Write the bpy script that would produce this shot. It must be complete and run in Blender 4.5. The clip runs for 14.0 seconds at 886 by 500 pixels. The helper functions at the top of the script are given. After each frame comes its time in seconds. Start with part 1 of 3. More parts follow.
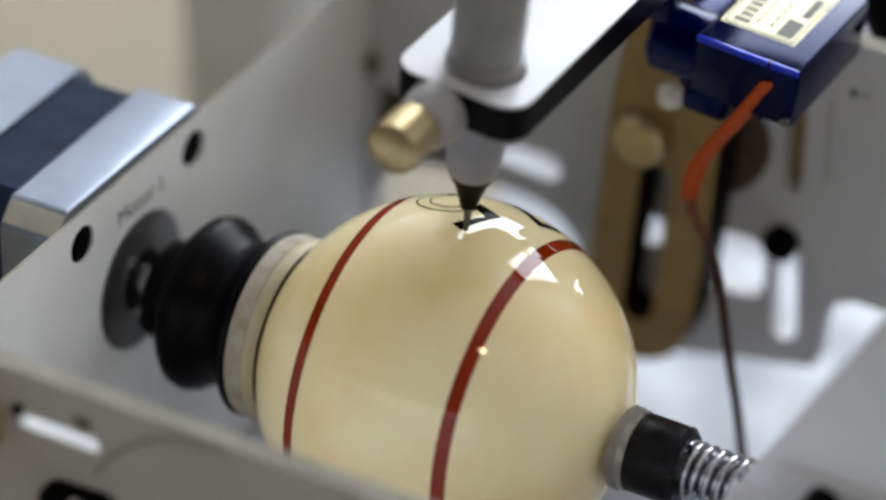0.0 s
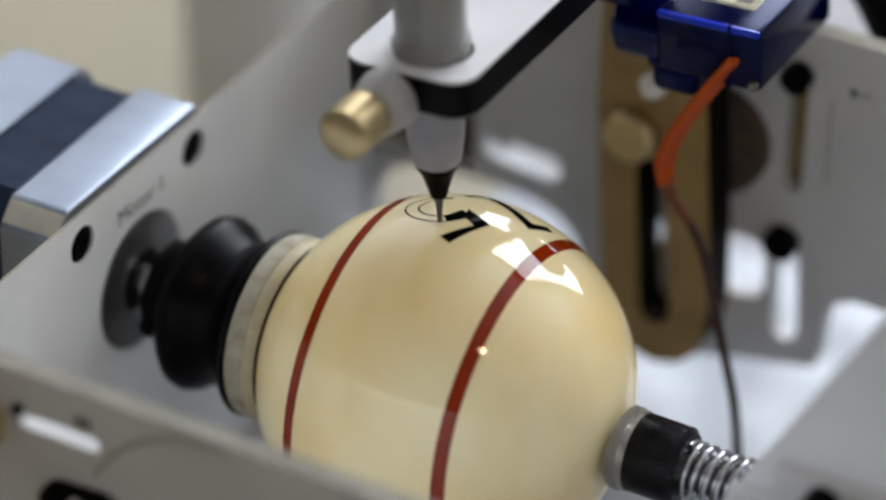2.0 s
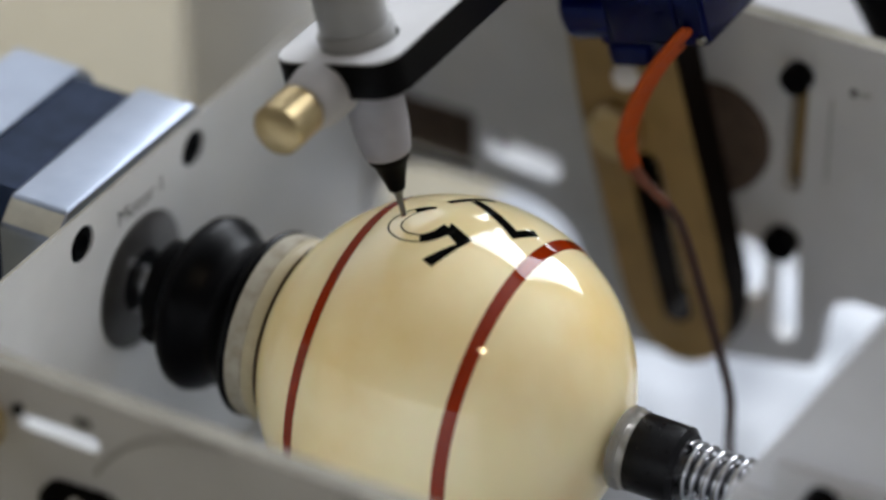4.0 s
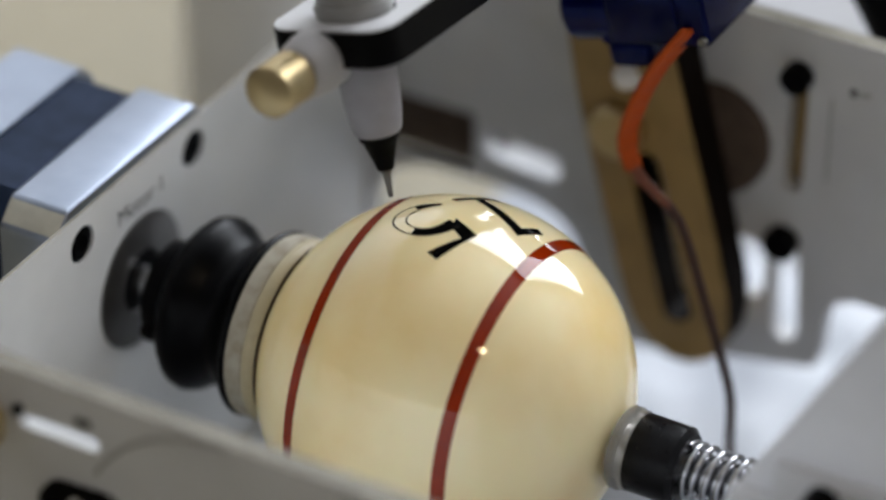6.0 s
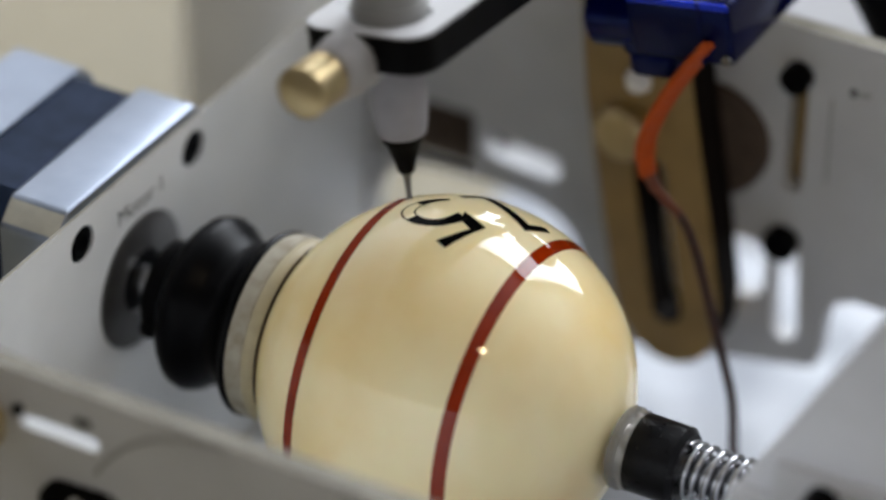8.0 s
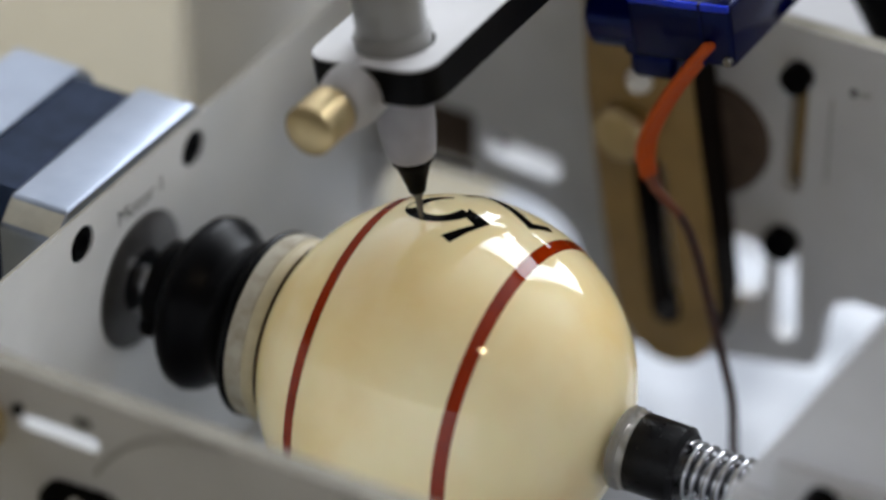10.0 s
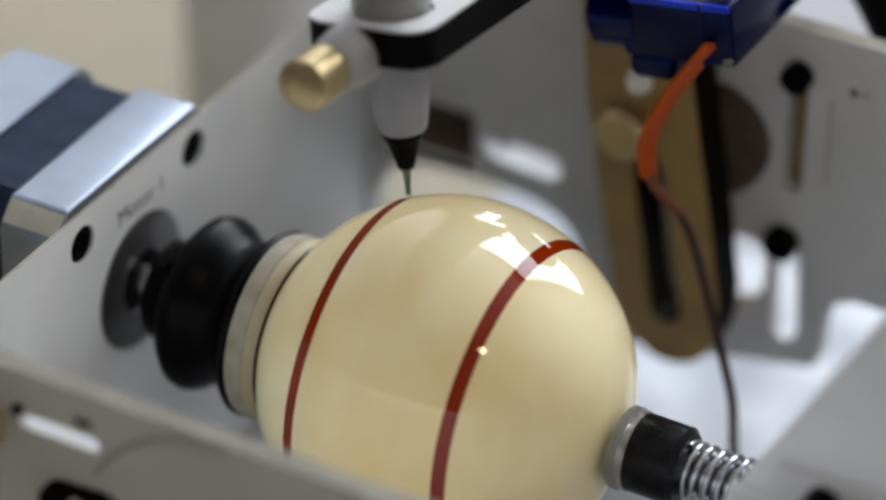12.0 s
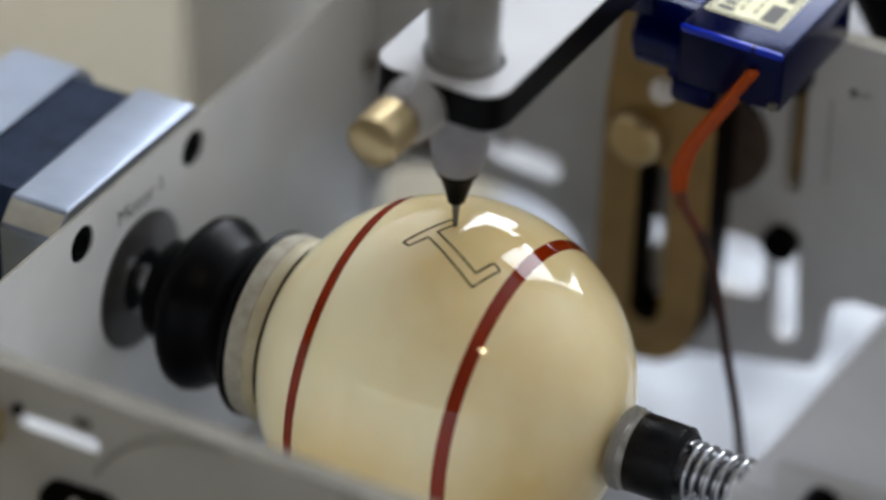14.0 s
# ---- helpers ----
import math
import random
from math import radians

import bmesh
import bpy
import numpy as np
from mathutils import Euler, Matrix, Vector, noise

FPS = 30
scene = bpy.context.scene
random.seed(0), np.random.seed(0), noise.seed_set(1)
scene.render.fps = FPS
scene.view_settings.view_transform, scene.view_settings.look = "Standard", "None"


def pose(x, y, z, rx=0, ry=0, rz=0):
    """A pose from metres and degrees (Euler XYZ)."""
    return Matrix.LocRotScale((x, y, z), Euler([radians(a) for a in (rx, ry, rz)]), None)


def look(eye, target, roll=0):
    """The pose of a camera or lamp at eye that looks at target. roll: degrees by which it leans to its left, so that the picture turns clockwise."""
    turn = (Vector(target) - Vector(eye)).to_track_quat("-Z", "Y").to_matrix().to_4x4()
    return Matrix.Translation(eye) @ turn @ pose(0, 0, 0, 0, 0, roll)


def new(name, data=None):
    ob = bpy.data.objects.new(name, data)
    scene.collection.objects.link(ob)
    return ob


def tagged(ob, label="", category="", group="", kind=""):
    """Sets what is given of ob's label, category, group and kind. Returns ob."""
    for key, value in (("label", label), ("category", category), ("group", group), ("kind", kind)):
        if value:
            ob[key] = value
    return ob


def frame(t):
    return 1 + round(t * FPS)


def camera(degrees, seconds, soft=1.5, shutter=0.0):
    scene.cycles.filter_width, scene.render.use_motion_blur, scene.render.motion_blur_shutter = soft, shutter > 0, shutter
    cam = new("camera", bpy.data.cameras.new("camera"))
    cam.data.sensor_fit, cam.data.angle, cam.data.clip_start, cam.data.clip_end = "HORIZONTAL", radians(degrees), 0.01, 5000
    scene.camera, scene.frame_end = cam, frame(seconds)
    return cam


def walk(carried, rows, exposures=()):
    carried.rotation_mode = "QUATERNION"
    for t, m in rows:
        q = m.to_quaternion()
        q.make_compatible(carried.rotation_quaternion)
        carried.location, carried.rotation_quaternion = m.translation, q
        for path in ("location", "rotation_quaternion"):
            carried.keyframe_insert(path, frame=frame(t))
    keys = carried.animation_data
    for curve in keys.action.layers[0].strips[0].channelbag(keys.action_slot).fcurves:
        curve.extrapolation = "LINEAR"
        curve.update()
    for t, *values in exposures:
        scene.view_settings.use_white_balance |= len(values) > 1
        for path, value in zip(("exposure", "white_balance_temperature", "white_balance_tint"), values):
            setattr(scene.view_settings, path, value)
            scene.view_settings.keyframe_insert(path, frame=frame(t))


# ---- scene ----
H = 50.0          # height of the ball's axis over the table, mm
R = 28.57         # ball radius, mm

# ---- camera ----
cam = camera(12.755, 14.0, soft=2.6, shutter=0.5)
CAM = Matrix(((0.87322, -0.28643, 0.39426, 0.22693),
              (0.48698, 0.48227, -0.7282, -0.4212),
              (0.01844, 0.82788, 0.56061, 0.34804 + H / 1000),
              (0, 0, 0, 1)))
walk(cam, [(0.0, CAM), (14.0, CAM)], [(0.0, 0.1, 6380, 10.5), (11.8, 0.1, 6380, 10.5), (12.5, 0.05, 6360, 10.5), (13.1, -0.02, 6320, 10.5), (14.0, -0.06, 6320, 10.5)])
cam.data.dof.use_dof = True
cam.data.dof.focus_distance = 0.580
cam.data.dof.aperture_fstop = 6.5

# ---- times, swing of the pen in degrees, tilt of the pen bar in degrees; times and turn of the ball in degrees ----
PEN = [(0.0, 4.7, 0.0), (0.1, 3.5, 0.0), (0.2, 2.9, 0.0), (0.3, -5.7, 6.6), (0.4, -6.6, 0.0), (0.5, -5.4, 0.0), (0.6, -3.2, 0.0), (0.7, -3.2, 0.0), (0.8, -12.5, 6.5), 
       (0.9, -14.9, 0.0), (1.0, -14.1, 0.0), (1.1, -16.0, 0.0), (1.2, -16.4, 0.0), (1.3, -10.7, 4.7), (1.4, 2.4, 7.1), (1.5, 2.0, 0.0), (1.6, 3.4, 0.0), (1.7, 4.0, 0.0), 
       (1.8, 5.5, 6.0), (1.9, -3.4, 6.3), (2.0, -3.8, 0.0), (2.1, -6.0, 0.0), (2.2, -6.0, 0.0), (2.3, -5.6, 4.3), (2.4, -17.7, 5.1), (2.5, -17.3, 0.0), (2.6, -16.7, 0.0), 
       (2.7, -15.3, 0.0), (2.8, -14.3, 2.4), (2.9, 0.1, 9.4), (3.0, 3.5, 5.9), (3.1, 1.7, 0.0), (3.2, 2.5, 0.0), (3.4, -5.5, 3.8), (3.5, -5.0, 0.0), (3.8, -4.5, 0.0), 
       (4.0, -16, 0.0), (4.2, -17.5, 0.0), (4.4, -1, 4.1), (4.5, 0.5, 0.0), (4.7, 1, 0.0), (4.8, -7, 3.0), (4.95, -6, 0.0), (5.1, -8, 2.4), (5.2, -16, 0.6), (5.3, -16.9, 0.0), 
       (5.4, -17.5, 3.2), (5.5, -9.1, 4.9), (5.6, -9.0, 0.0), (5.7, -6.7, 0.0), (5.8, -6.1, 0.0), (5.9, -5.8, 3.9), (6.0, -15.8, 5.2), (6.1, -14.8, 0.0), (6.2, -16.7, 0.0), 
       (6.3, -17.5, 0.0), (6.4, -18.8, 2.3), (6.5, -10.4, 5.9), (6.6, -11.2, 0.0), (6.7, -9.7, 0.0), (6.8, -6.6, 0.0), (6.9, -7.1, 0.0), (7.0, -15.7, 5.8), (7.1, -15.7, 0.0), 
       (7.2, -15.8, 0.0), (7.3, -17.9, 0.0), (7.4, -17.9, 0.0), (7.5, -12.8, 5.7), (7.6, -12.8, 0.0), (7.7, -11.8, 0.0), (7.8, -5.6, 2.8), (7.9, -5.8, 2.7), (8.0, -10.3, 5.2), 
       (8.1, -14.1, 2.4), (8.2, -14.5, 0.0), (8.4, -16.5, 0.0), (8.6, -12, 3.0), (8.75, -9, 0.0), (9.0, -8.5, 0.0), (9.2, -16, 1.8), (9.35, -17, 0.0), (9.6, -17.5, 0.0), 
       (9.8, -13, 0.0), (10.0, -10, 0.0), (10.15, -11, 0.0), (10.3, -9.9, 2.2), (10.4, -12.9, 0.0), (10.5, -16.3, 0.0), (10.6, -17.7, 0.0), (10.7, -18.6, 0.0), 
       (10.8, -16.7, 3.4), (10.9, -18.4, 0.0), (11.0, -16.5, 0.0), (11.1, -14.1, 0.0), (11.2, -14.6, 0.0), (11.3, -13.9, 5.9), (11.5, -14.1, 5.9), (11.7, -14.1, 5.9), 
       (11.9, -12.7, 5.8), (12.0, -9.9, 6.2), (12.1, -7.2, 6.6), (12.2, -4.3, 7.0), (12.3, -1.9, 7.3), (12.5, 2.1, 6.7), (12.6, 1.5, 0.0), (12.8, 2.1, 0.0), (13.0, 16.0, 0.0), 
       (13.1, 18.7, 0.0), (13.2, 20.8, 0.0), (13.3, 17.8, 0.0), (13.4, 11.3, 0.0), (13.5, 4.6, 0.0), (13.6, -2.2, 0.0), (13.7, -7.1, 0.0), (13.8, -7.5, 0.0), 
       (13.9, -3.1, 0.0), (14.0, 1.2, 0.0)]
BALL = [(0.0, 6.8), (0.1, 6.4), (0.2, 6.5), (0.3, -2.8), (0.4, -3.5), (0.5, -3.5), (0.6, -0.6), (0.7, -1.1), (0.8, -9.3), (0.9, -11.4), (1.0, -11.6), (1.1, -13.4), 
       (1.2, -13.4), (1.3, -6.4), (1.4, 6.2), (1.5, 6.0), (1.6, 6.5), (1.7, 7.4), (1.8, 8.3), (1.9, -0.2), (2.0, -0.3), (2.1, -2.7), (2.2, -2.7), (2.3, -3.0), 
       (2.4, -12.8), (2.5, -12.7), (2.6, -11.9), (2.7, -11.2), (2.8, -10.9), (2.9, 3.1), (3.0, 5.8), (3.1, 5.3), (3.2, 6.4), (3.4, -3), (3.5, -2.5), (3.8, -2), 
       (4.0, -11), (4.2, -12), (4.4, 4), (4.5, 5), (4.7, 5), (4.8, -1.5), (4.95, -1.5), (5.1, -2.5), (5.2, -10), (5.3, -11.8), (5.4, -10.8), (5.5, -2.8), (5.6, -2.1), 
       (5.7, -0.3), (5.8, 0.2), (5.9, 0.1), (6.0, -8.0), (6.1, -8.1), (6.2, -9.5), (6.3, -11.5), (6.4, -11.1), (6.5, -2.6), (6.6, -2.6), (6.7, -1.9), (6.8, 0.8), 
       (6.9, 0.5), (7.0, -7.0), (7.1, -7.2), (7.2, -7.4), (7.3, -10.4), (7.4, -10.6), (7.5, -3.6), (7.6, -3.7), (7.7, -3.4), (7.8, 0.1), (7.9, 0.3), (8.0, -2.7), 
       (8.1, -5.7), (8.2, -6.1), (8.4, -8.5), (8.6, -3), (8.75, 0), (9.0, 0), (9.2, -6), (9.35, -8), (9.6, -6), (9.8, -3), (10.0, 0), (10.15, 0), (10.3, 0.1), 
       (10.4, 1.1), (10.5, -3.2), (10.6, -5.8), (10.7, -5.6), (10.8, -5.0), (10.9, -4.7), (11.0, -2.5), (11.1, -0.8), (11.2, -0.3), (11.3, -0.1), (11.5, -0.2), 
       (11.7, -0.2), (11.8, 0.0), (11.9, 27), (12.0, 75), (12.1, 115), (12.2, 140), (12.4, 150), (12.8, 152), (13.0, 165), (13.1, 172.5), (13.2, 173.0), (13.3, 171.0), 
       (13.4, 167.8), (13.5, 164.0), (13.6, 159.9), (13.7, 163.8), (13.8, 159.1), (13.9, 152.5), (14.0, 150.4)]

# ---- light ----
world = bpy.data.worlds.new("world")
scene.world = world
world.use_nodes = True
sky = world.node_tree.nodes.new("ShaderNodeTexSky")
sky.sky_type, sky.sun_disc = "NISHITA", False
sky.sun_elevation, sky.sun_rotation = radians(35), radians(30)
world.node_tree.links.new(sky.outputs[0], world.node_tree.nodes["Background"].inputs[0])
world.node_tree.nodes["Background"].inputs[1].default_value = 0.1


def area_lamp(name, eye, target, sx, sy, watts, colour):
    data = bpy.data.lights.new(name, "AREA")
    data.shape, data.size, data.size_y, data.energy, data.color = "RECTANGLE", sx, sy, watts, colour
    ob = new(name, data)
    ob.matrix_world = look(eye, target)
    return ob


area_lamp("window_light", (0.04, 1.56, 1.00), (0.04, 0, 0.42), 1.31, 1.27, 49, (0.92, 0.96, 1.0))
lamp = bpy.data.lights.new("spot_bulb_light", "POINT")
lamp.energy, lamp.color, lamp.shadow_soft_size = 2.7, (1.0, 0.74, 0.42), 0.050
new("spot_bulb_light", lamp).location = (0.62, -0.33, 0.97)

# ---- materials ----


def material(name, colour, rough=0.5, metal=0.0, vary=0.06, scale=200.0, bump=0.05, coat=0.0, fine=6.0, dark=None, trans=0.0, sss=0.0, spec=0.5, ior=1.5, tint=(1.0, 1.0, 1.0)):
    """A principled surface whose colour, gloss and relief vary at two scales."""
    m = bpy.data.materials.new(name)
    m.use_nodes = True
    nt = m.node_tree
    b = nt.nodes["Principled BSDF"]
    tc = nt.nodes.new("ShaderNodeTexCoord")
    n1 = nt.nodes.new("ShaderNodeTexNoise")
    n1.inputs["Scale"].default_value, n1.inputs["Detail"].default_value = scale, 6
    n2 = nt.nodes.new("ShaderNodeTexNoise")
    n2.inputs["Scale"].default_value, n2.inputs["Detail"].default_value = scale * fine, 3
    for n in (n1, n2):
        nt.links.new(tc.outputs["Object"], n.inputs["Vector"])
    mix = nt.nodes.new("ShaderNodeMix")
    mix.data_type = "RGBA"
    lo = dark if dark else tuple(c * (1 - vary * 2) for c in colour)
    hi = tuple(min(1, c * (1 + vary)) for c in colour)
    mix.inputs["A"].default_value, mix.inputs["B"].default_value = (*lo, 1), (*hi, 1)
    ramp = nt.nodes.new("ShaderNodeMapRange")
    ramp.inputs["From Min"].default_value, ramp.inputs["From Max"].default_value = 0.32, 0.62
    nt.links.new(n1.outputs["Fac"], ramp.inputs["Value"])
    nt.links.new(ramp.outputs["Result"], mix.inputs["Factor"])
    nt.links.new(mix.outputs["Result"], b.inputs["Base Color"])
    rr = nt.nodes.new("ShaderNodeMapRange")
    rr.inputs["To Min"].default_value, rr.inputs["To Max"].default_value = rough * 0.85, min(1, rough * 1.2)
    nt.links.new(n2.outputs["Fac"], rr.inputs["Value"])
    nt.links.new(rr.outputs["Result"], b.inputs["Roughness"])
    if bump:
        bn = nt.nodes.new("ShaderNodeBump")
        bn.inputs["Strength"].default_value, bn.inputs["Distance"].default_value = bump, 0.0004
        nt.links.new(n2.outputs["Fac"], bn.inputs["Height"])
        nt.links.new(bn.outputs["Normal"], b.inputs["Normal"])
    b.inputs["Metallic"].default_value = metal
    b.inputs["Specular IOR Level"].default_value = spec
    b.inputs["Coat Weight"].default_value = coat
    b.inputs["Coat Roughness"].default_value = 0.03
    b.inputs["Transmission Weight"].default_value = trans
    if sss:
        b.inputs["Subsurface Weight"].default_value = sss
        b.inputs["Subsurface Radius"].default_value = (1.0, 0.7, 0.4)
        b.inputs["Subsurface Scale"].default_value = 0.004
    b.inputs["Coat IOR"].default_value = ior
    b.inputs["Specular Tint"].default_value = (*tint, 1)
    return m


PANEL = material("white_fibreglass", (0.735, 0.745, 0.75), 0.42, vary=0.03, scale=60, bump=0.02)
# copy of the white fibreglass, darkened in place of the rear panel's shade
REAR = material("shaded_fibreglass", (0.49, 0.495, 0.505), 0.45, vary=0.04, scale=60, bump=0.02)
IVORY = material("polished_ivory_resin", (0.90, 0.79, 0.49), 0.22, vary=0.03, scale=30, bump=0.0, coat=0.9, sss=0.2, dark=(0.82, 0.60, 0.25), spec=0.0, ior=1.6)
RED = material("red_resin_stripe", (0.23, 0.018, 0.001), 0.25, vary=0.1, scale=150, bump=0.0, coat=0.65, spec=0.0, ior=1.55)
INK = material("black_ink", (0.003, 0.003, 0.003), 0.6, vary=0.2, scale=600, bump=0.0, coat=0.06, spec=0.0)
INK_THIN = material("thin_black_ink", (0.02, 0.018, 0.015), 0.6, vary=0.2, scale=600, bump=0.0, coat=0.06, spec=0.0)
RUBBER = material("black_rubber", (0.0015, 0.0015, 0.002), 0.5, vary=0.15, scale=200, bump=0.05, spec=0.05)
BLACK = material("black_plastic", (0.003, 0.003, 0.0035), 0.3, vary=0.1, scale=200, bump=0.02, spec=0.06)
GLOSS_BLACK = material("glossy_black_plastic", (0.004, 0.004, 0.005), 0.28, vary=0.1, scale=200, bump=0.02, spec=0.15)
GLOSS_RUBBER = material("polished_black_rubber", (0.0015, 0.0015, 0.002), 0.32, vary=0.15, scale=200, bump=0.02, spec=0.06)
FELT = material("worn_cork_ring", (0.36, 0.33, 0.265), 0.9, vary=0.08, scale=350, bump=0.4, dark=(0.28, 0.245, 0.18))
CREAM = material("cream_plastic", (0.40, 0.34, 0.21), 0.5, vary=0.06, scale=250, bump=0.05)
ALU = material("brushed_aluminium", (0.26, 0.29, 0.35), 0.36, metal=1.0, vary=0.04, scale=120, bump=0.03)
STEEL = material("spring_steel", (0.44, 0.44, 0.46), 0.2, metal=1.0, vary=0.05, scale=300, bump=0.0)
BOSS = material("grey_steel_boss", (0.13, 0.125, 0.12), 0.4, metal=0.8, vary=0.08, scale=300, bump=0.03)
LAMINATE = material("dark_steel_laminations", (0.020, 0.030, 0.056), 0.6, vary=0.12, scale=250, bump=0.1, spec=0.06)
CREAM_REFLECT = material("cream_reflection_metal", (0.55, 0.53, 0.45), 0.5, metal=0.6, vary=0.06, scale=250, bump=0.1)
BRASS = material("turned_brass", (0.53, 0.42, 0.23), 0.40, metal=1.0, vary=0.08, scale=200, bump=0.04)
BROWN = material("brown_laminate", (0.27, 0.175, 0.06), 0.45, vary=0.08, scale=150, bump=0.05)
DARKWOOD = material("dark_brown_edge", (0.006, 0.004, 0.003), 0.6, vary=0.15, scale=250, bump=0.1, spec=0.04)
ACRYLIC = material("milky_white_acrylic", (0.74, 0.74, 0.755), 0.3, vary=0.04, scale=80, bump=0.02)
WHITE_GLOSS = material("white_acrylic", (0.53, 0.53, 0.54), 0.3, vary=0.02, scale=100, bump=0.0)
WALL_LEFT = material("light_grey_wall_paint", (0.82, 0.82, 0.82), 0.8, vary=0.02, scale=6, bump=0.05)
DARK_LOW_WALL = material("dark_brown_reflected_wall", (0.13, 0.11, 0.09), 0.7, vary=0.1, scale=8, bump=0.05)
CEILING_WHITE = material("white_ceiling_paint", (0.72, 0.73, 0.75), 0.9, vary=0.03, scale=6, bump=0.05)
CEILING = material("grey_ceiling_paint", (0.16, 0.15, 0.14), 0.9, vary=0.03, scale=6, bump=0.05)
BARREL = material("grey_pen_plastic", (0.27, 0.27, 0.265), 0.35, vary=0.04, scale=200, bump=0.02)
BARREL_LOW = material("light_grey_pen_grip", (0.30, 0.29, 0.31), 0.4, vary=0.04, scale=250, bump=0.03)
BLUE = material("blue_servo_plastic", (0.0002, 0.0007, 0.026), 0.10, vary=0.15, scale=120, bump=0.0, spec=0.2, tint=(0.30, 0.42, 1.0))
BLUE_DARK = material("dark_blue_servo_plastic", (0.0003, 0.0014, 0.040), 0.14, vary=0.2, scale=120, bump=0.0, spec=0.25, tint=(0.30, 0.42, 1.0))
BLUE_GLINT = material("bright_blue_glint", (0.004, 0.025, 0.55), 0.12, vary=0.1, scale=120, bump=0.0, spec=0.5, tint=(0.4, 0.5, 1.0))
LABEL = material("gold_label_foil", (0.42, 0.39, 0.235), 0.34, metal=0.4, vary=0.06, scale=200, bump=0.02)
LABEL_DARK = material("dark_label_print", (0.035, 0.032, 0.018), 0.5, vary=0.1, scale=300, bump=0.0)
ORANGE = material("orange_wire_skin", (0.40, 0.062, 0.005), 0.45, vary=0.08, scale=200, bump=0.02, spec=0.2)
MAROON = material("brown_red_wire_skin", (0.034, 0.008, 0.005), 0.45, vary=0.15, scale=200, bump=0.02)
CLEAR = material("clear_plastic", (0.55, 0.52, 0.46), 0.15, vary=0.05, scale=200, bump=0.0, trans=0.7)
SHEET_PAPER = material("white_paper", (0.34, 0.34, 0.35), 0.7, vary=0.03, scale=40, bump=0.05)
PAPER = material("white_plastic_sheet", (0.36, 0.38, 0.42), 0.36, vary=0.03, scale=40, bump=0.05, spec=0.35)
TABLE = material("beige_table_laminate", (0.29, 0.255, 0.175), 0.5, vary=0.05, scale=12, bump=0.03)
# unseen right wall, kept this dark to bounce less light on the machine
WALL = material("dim_wall_grey", (0.34, 0.34, 0.34), 0.8, vary=0.02, scale=6, bump=0.05)
GREYCASE = material("grey_case_plastic", (0.74, 0.73, 0.70), 0.55, vary=0.05, scale=30, bump=0.05)
SCRIBE = material("faint_scribed_line", (0.20, 0.19, 0.17), 0.6, vary=0.1, scale=400, bump=0.0)
PRINT = material("grey_print", (0.018, 0.017, 0.016), 0.6, vary=0.1, scale=400, bump=0.0)
WIRE_RED = material("red_wire_skin", (0.13, 0.030, 0.010), 0.4, vary=0.08, scale=200, bump=0.02)
DEEP = material("dark_brown_matte", (0.075, 0.055, 0.042), 0.6, vary=0.2, scale=120, bump=0.05, spec=0.1)
MILKY = material("milky_plastic", (0.55, 0.54, 0.55), 0.35, vary=0.05, scale=200, bump=0.02, trans=0.35)

EDGE = material("dimmed_cut_fibreglass_edge", (0.27, 0.255, 0.215), 0.8, vary=0.08, scale=300, bump=0.1, spec=0.2)
WHITE_SPOT = material("white_spot", (0.86, 0.85, 0.82), 0.3, vary=0.03, scale=300, bump=0.0)
BRIGHT = material("polished_steel_dome", (0.85, 0.85, 0.86), 0.25, metal=1.0, vary=0.03, scale=300, bump=0.0)


def let_through(m, share, colour):
    """Adds light that seeps through a milky sheet from its far side."""
    nt = m.node_tree
    seep = nt.nodes.new("ShaderNodeBsdfTranslucent")
    seep.inputs["Color"].default_value = (*colour, 1)
    mix = nt.nodes.new("ShaderNodeMixShader")
    mix.inputs[0].default_value = share
    nt.links.new(nt.nodes["Principled BSDF"].outputs[0], mix.inputs[1])
    nt.links.new(seep.outputs[0], mix.inputs[2])
    nt.links.new(mix.outputs[0], nt.nodes["Material Output"].inputs["Surface"])


let_through(ACRYLIC, 0.28, (0.85, 0.86, 0.88))

# ---- building tools (millimetres, origin at the ball's centre) ----


def mm(x, y, z):
    return Vector((x, y, z + H)) / 1000


def thing(name, origin, label, category, group="", kind=""):
    ob = new(name)
    ob.empty_display_size = 0.01
    ob.location = mm(*origin)
    return tagged(ob, label, category, group, kind)


def part(name, bm, mat, parent=None, label="", smooth=40, kind=""):
    """One mesh object from a bmesh in mm, in its parent's space."""
    for v in bm.verts:
        v.co /= 1000
    bmesh.ops.recalc_face_normals(bm, faces=bm.faces)
    me = bpy.data.meshes.new(name)
    bm.to_mesh(me)
    bm.free()
    me.materials.append(mat)
    me.polygons.foreach_set("use_smooth", [True] * len(me.polygons))
    me.set_sharp_from_angle(angle=radians(smooth))
    ob = new(name, me)
    if parent is not None:
        ob.parent = parent
    return tagged(ob, label, "", "", kind)


def structure(name, bm, mat, label, category):
    for v in bm.verts:
        v.co.z += H
    ob = part(name, bm, mat)
    return tagged(ob, label, category, "", "structure")


def box(x0, x1, y0, y1, z0, z1, bevel=0.3, seg=2, bm=None):
    bm = bm or bmesh.new()
    made = bmesh.ops.create_cube(bm, size=1)["verts"]
    for v in made:
        v.co = Vector(((x0 + x1) / 2 + v.co.x * (x1 - x0), (y0 + y1) / 2 + v.co.y * (y1 - y0), (z0 + z1) / 2 + v.co.z * (z1 - z0)))
    if bevel:
        edges = list({e for v in made for e in v.link_edges})
        bmesh.ops.bevel(bm, geom=edges, offset=bevel, segments=seg, affect="EDGES", profile=0.5)
    return bm


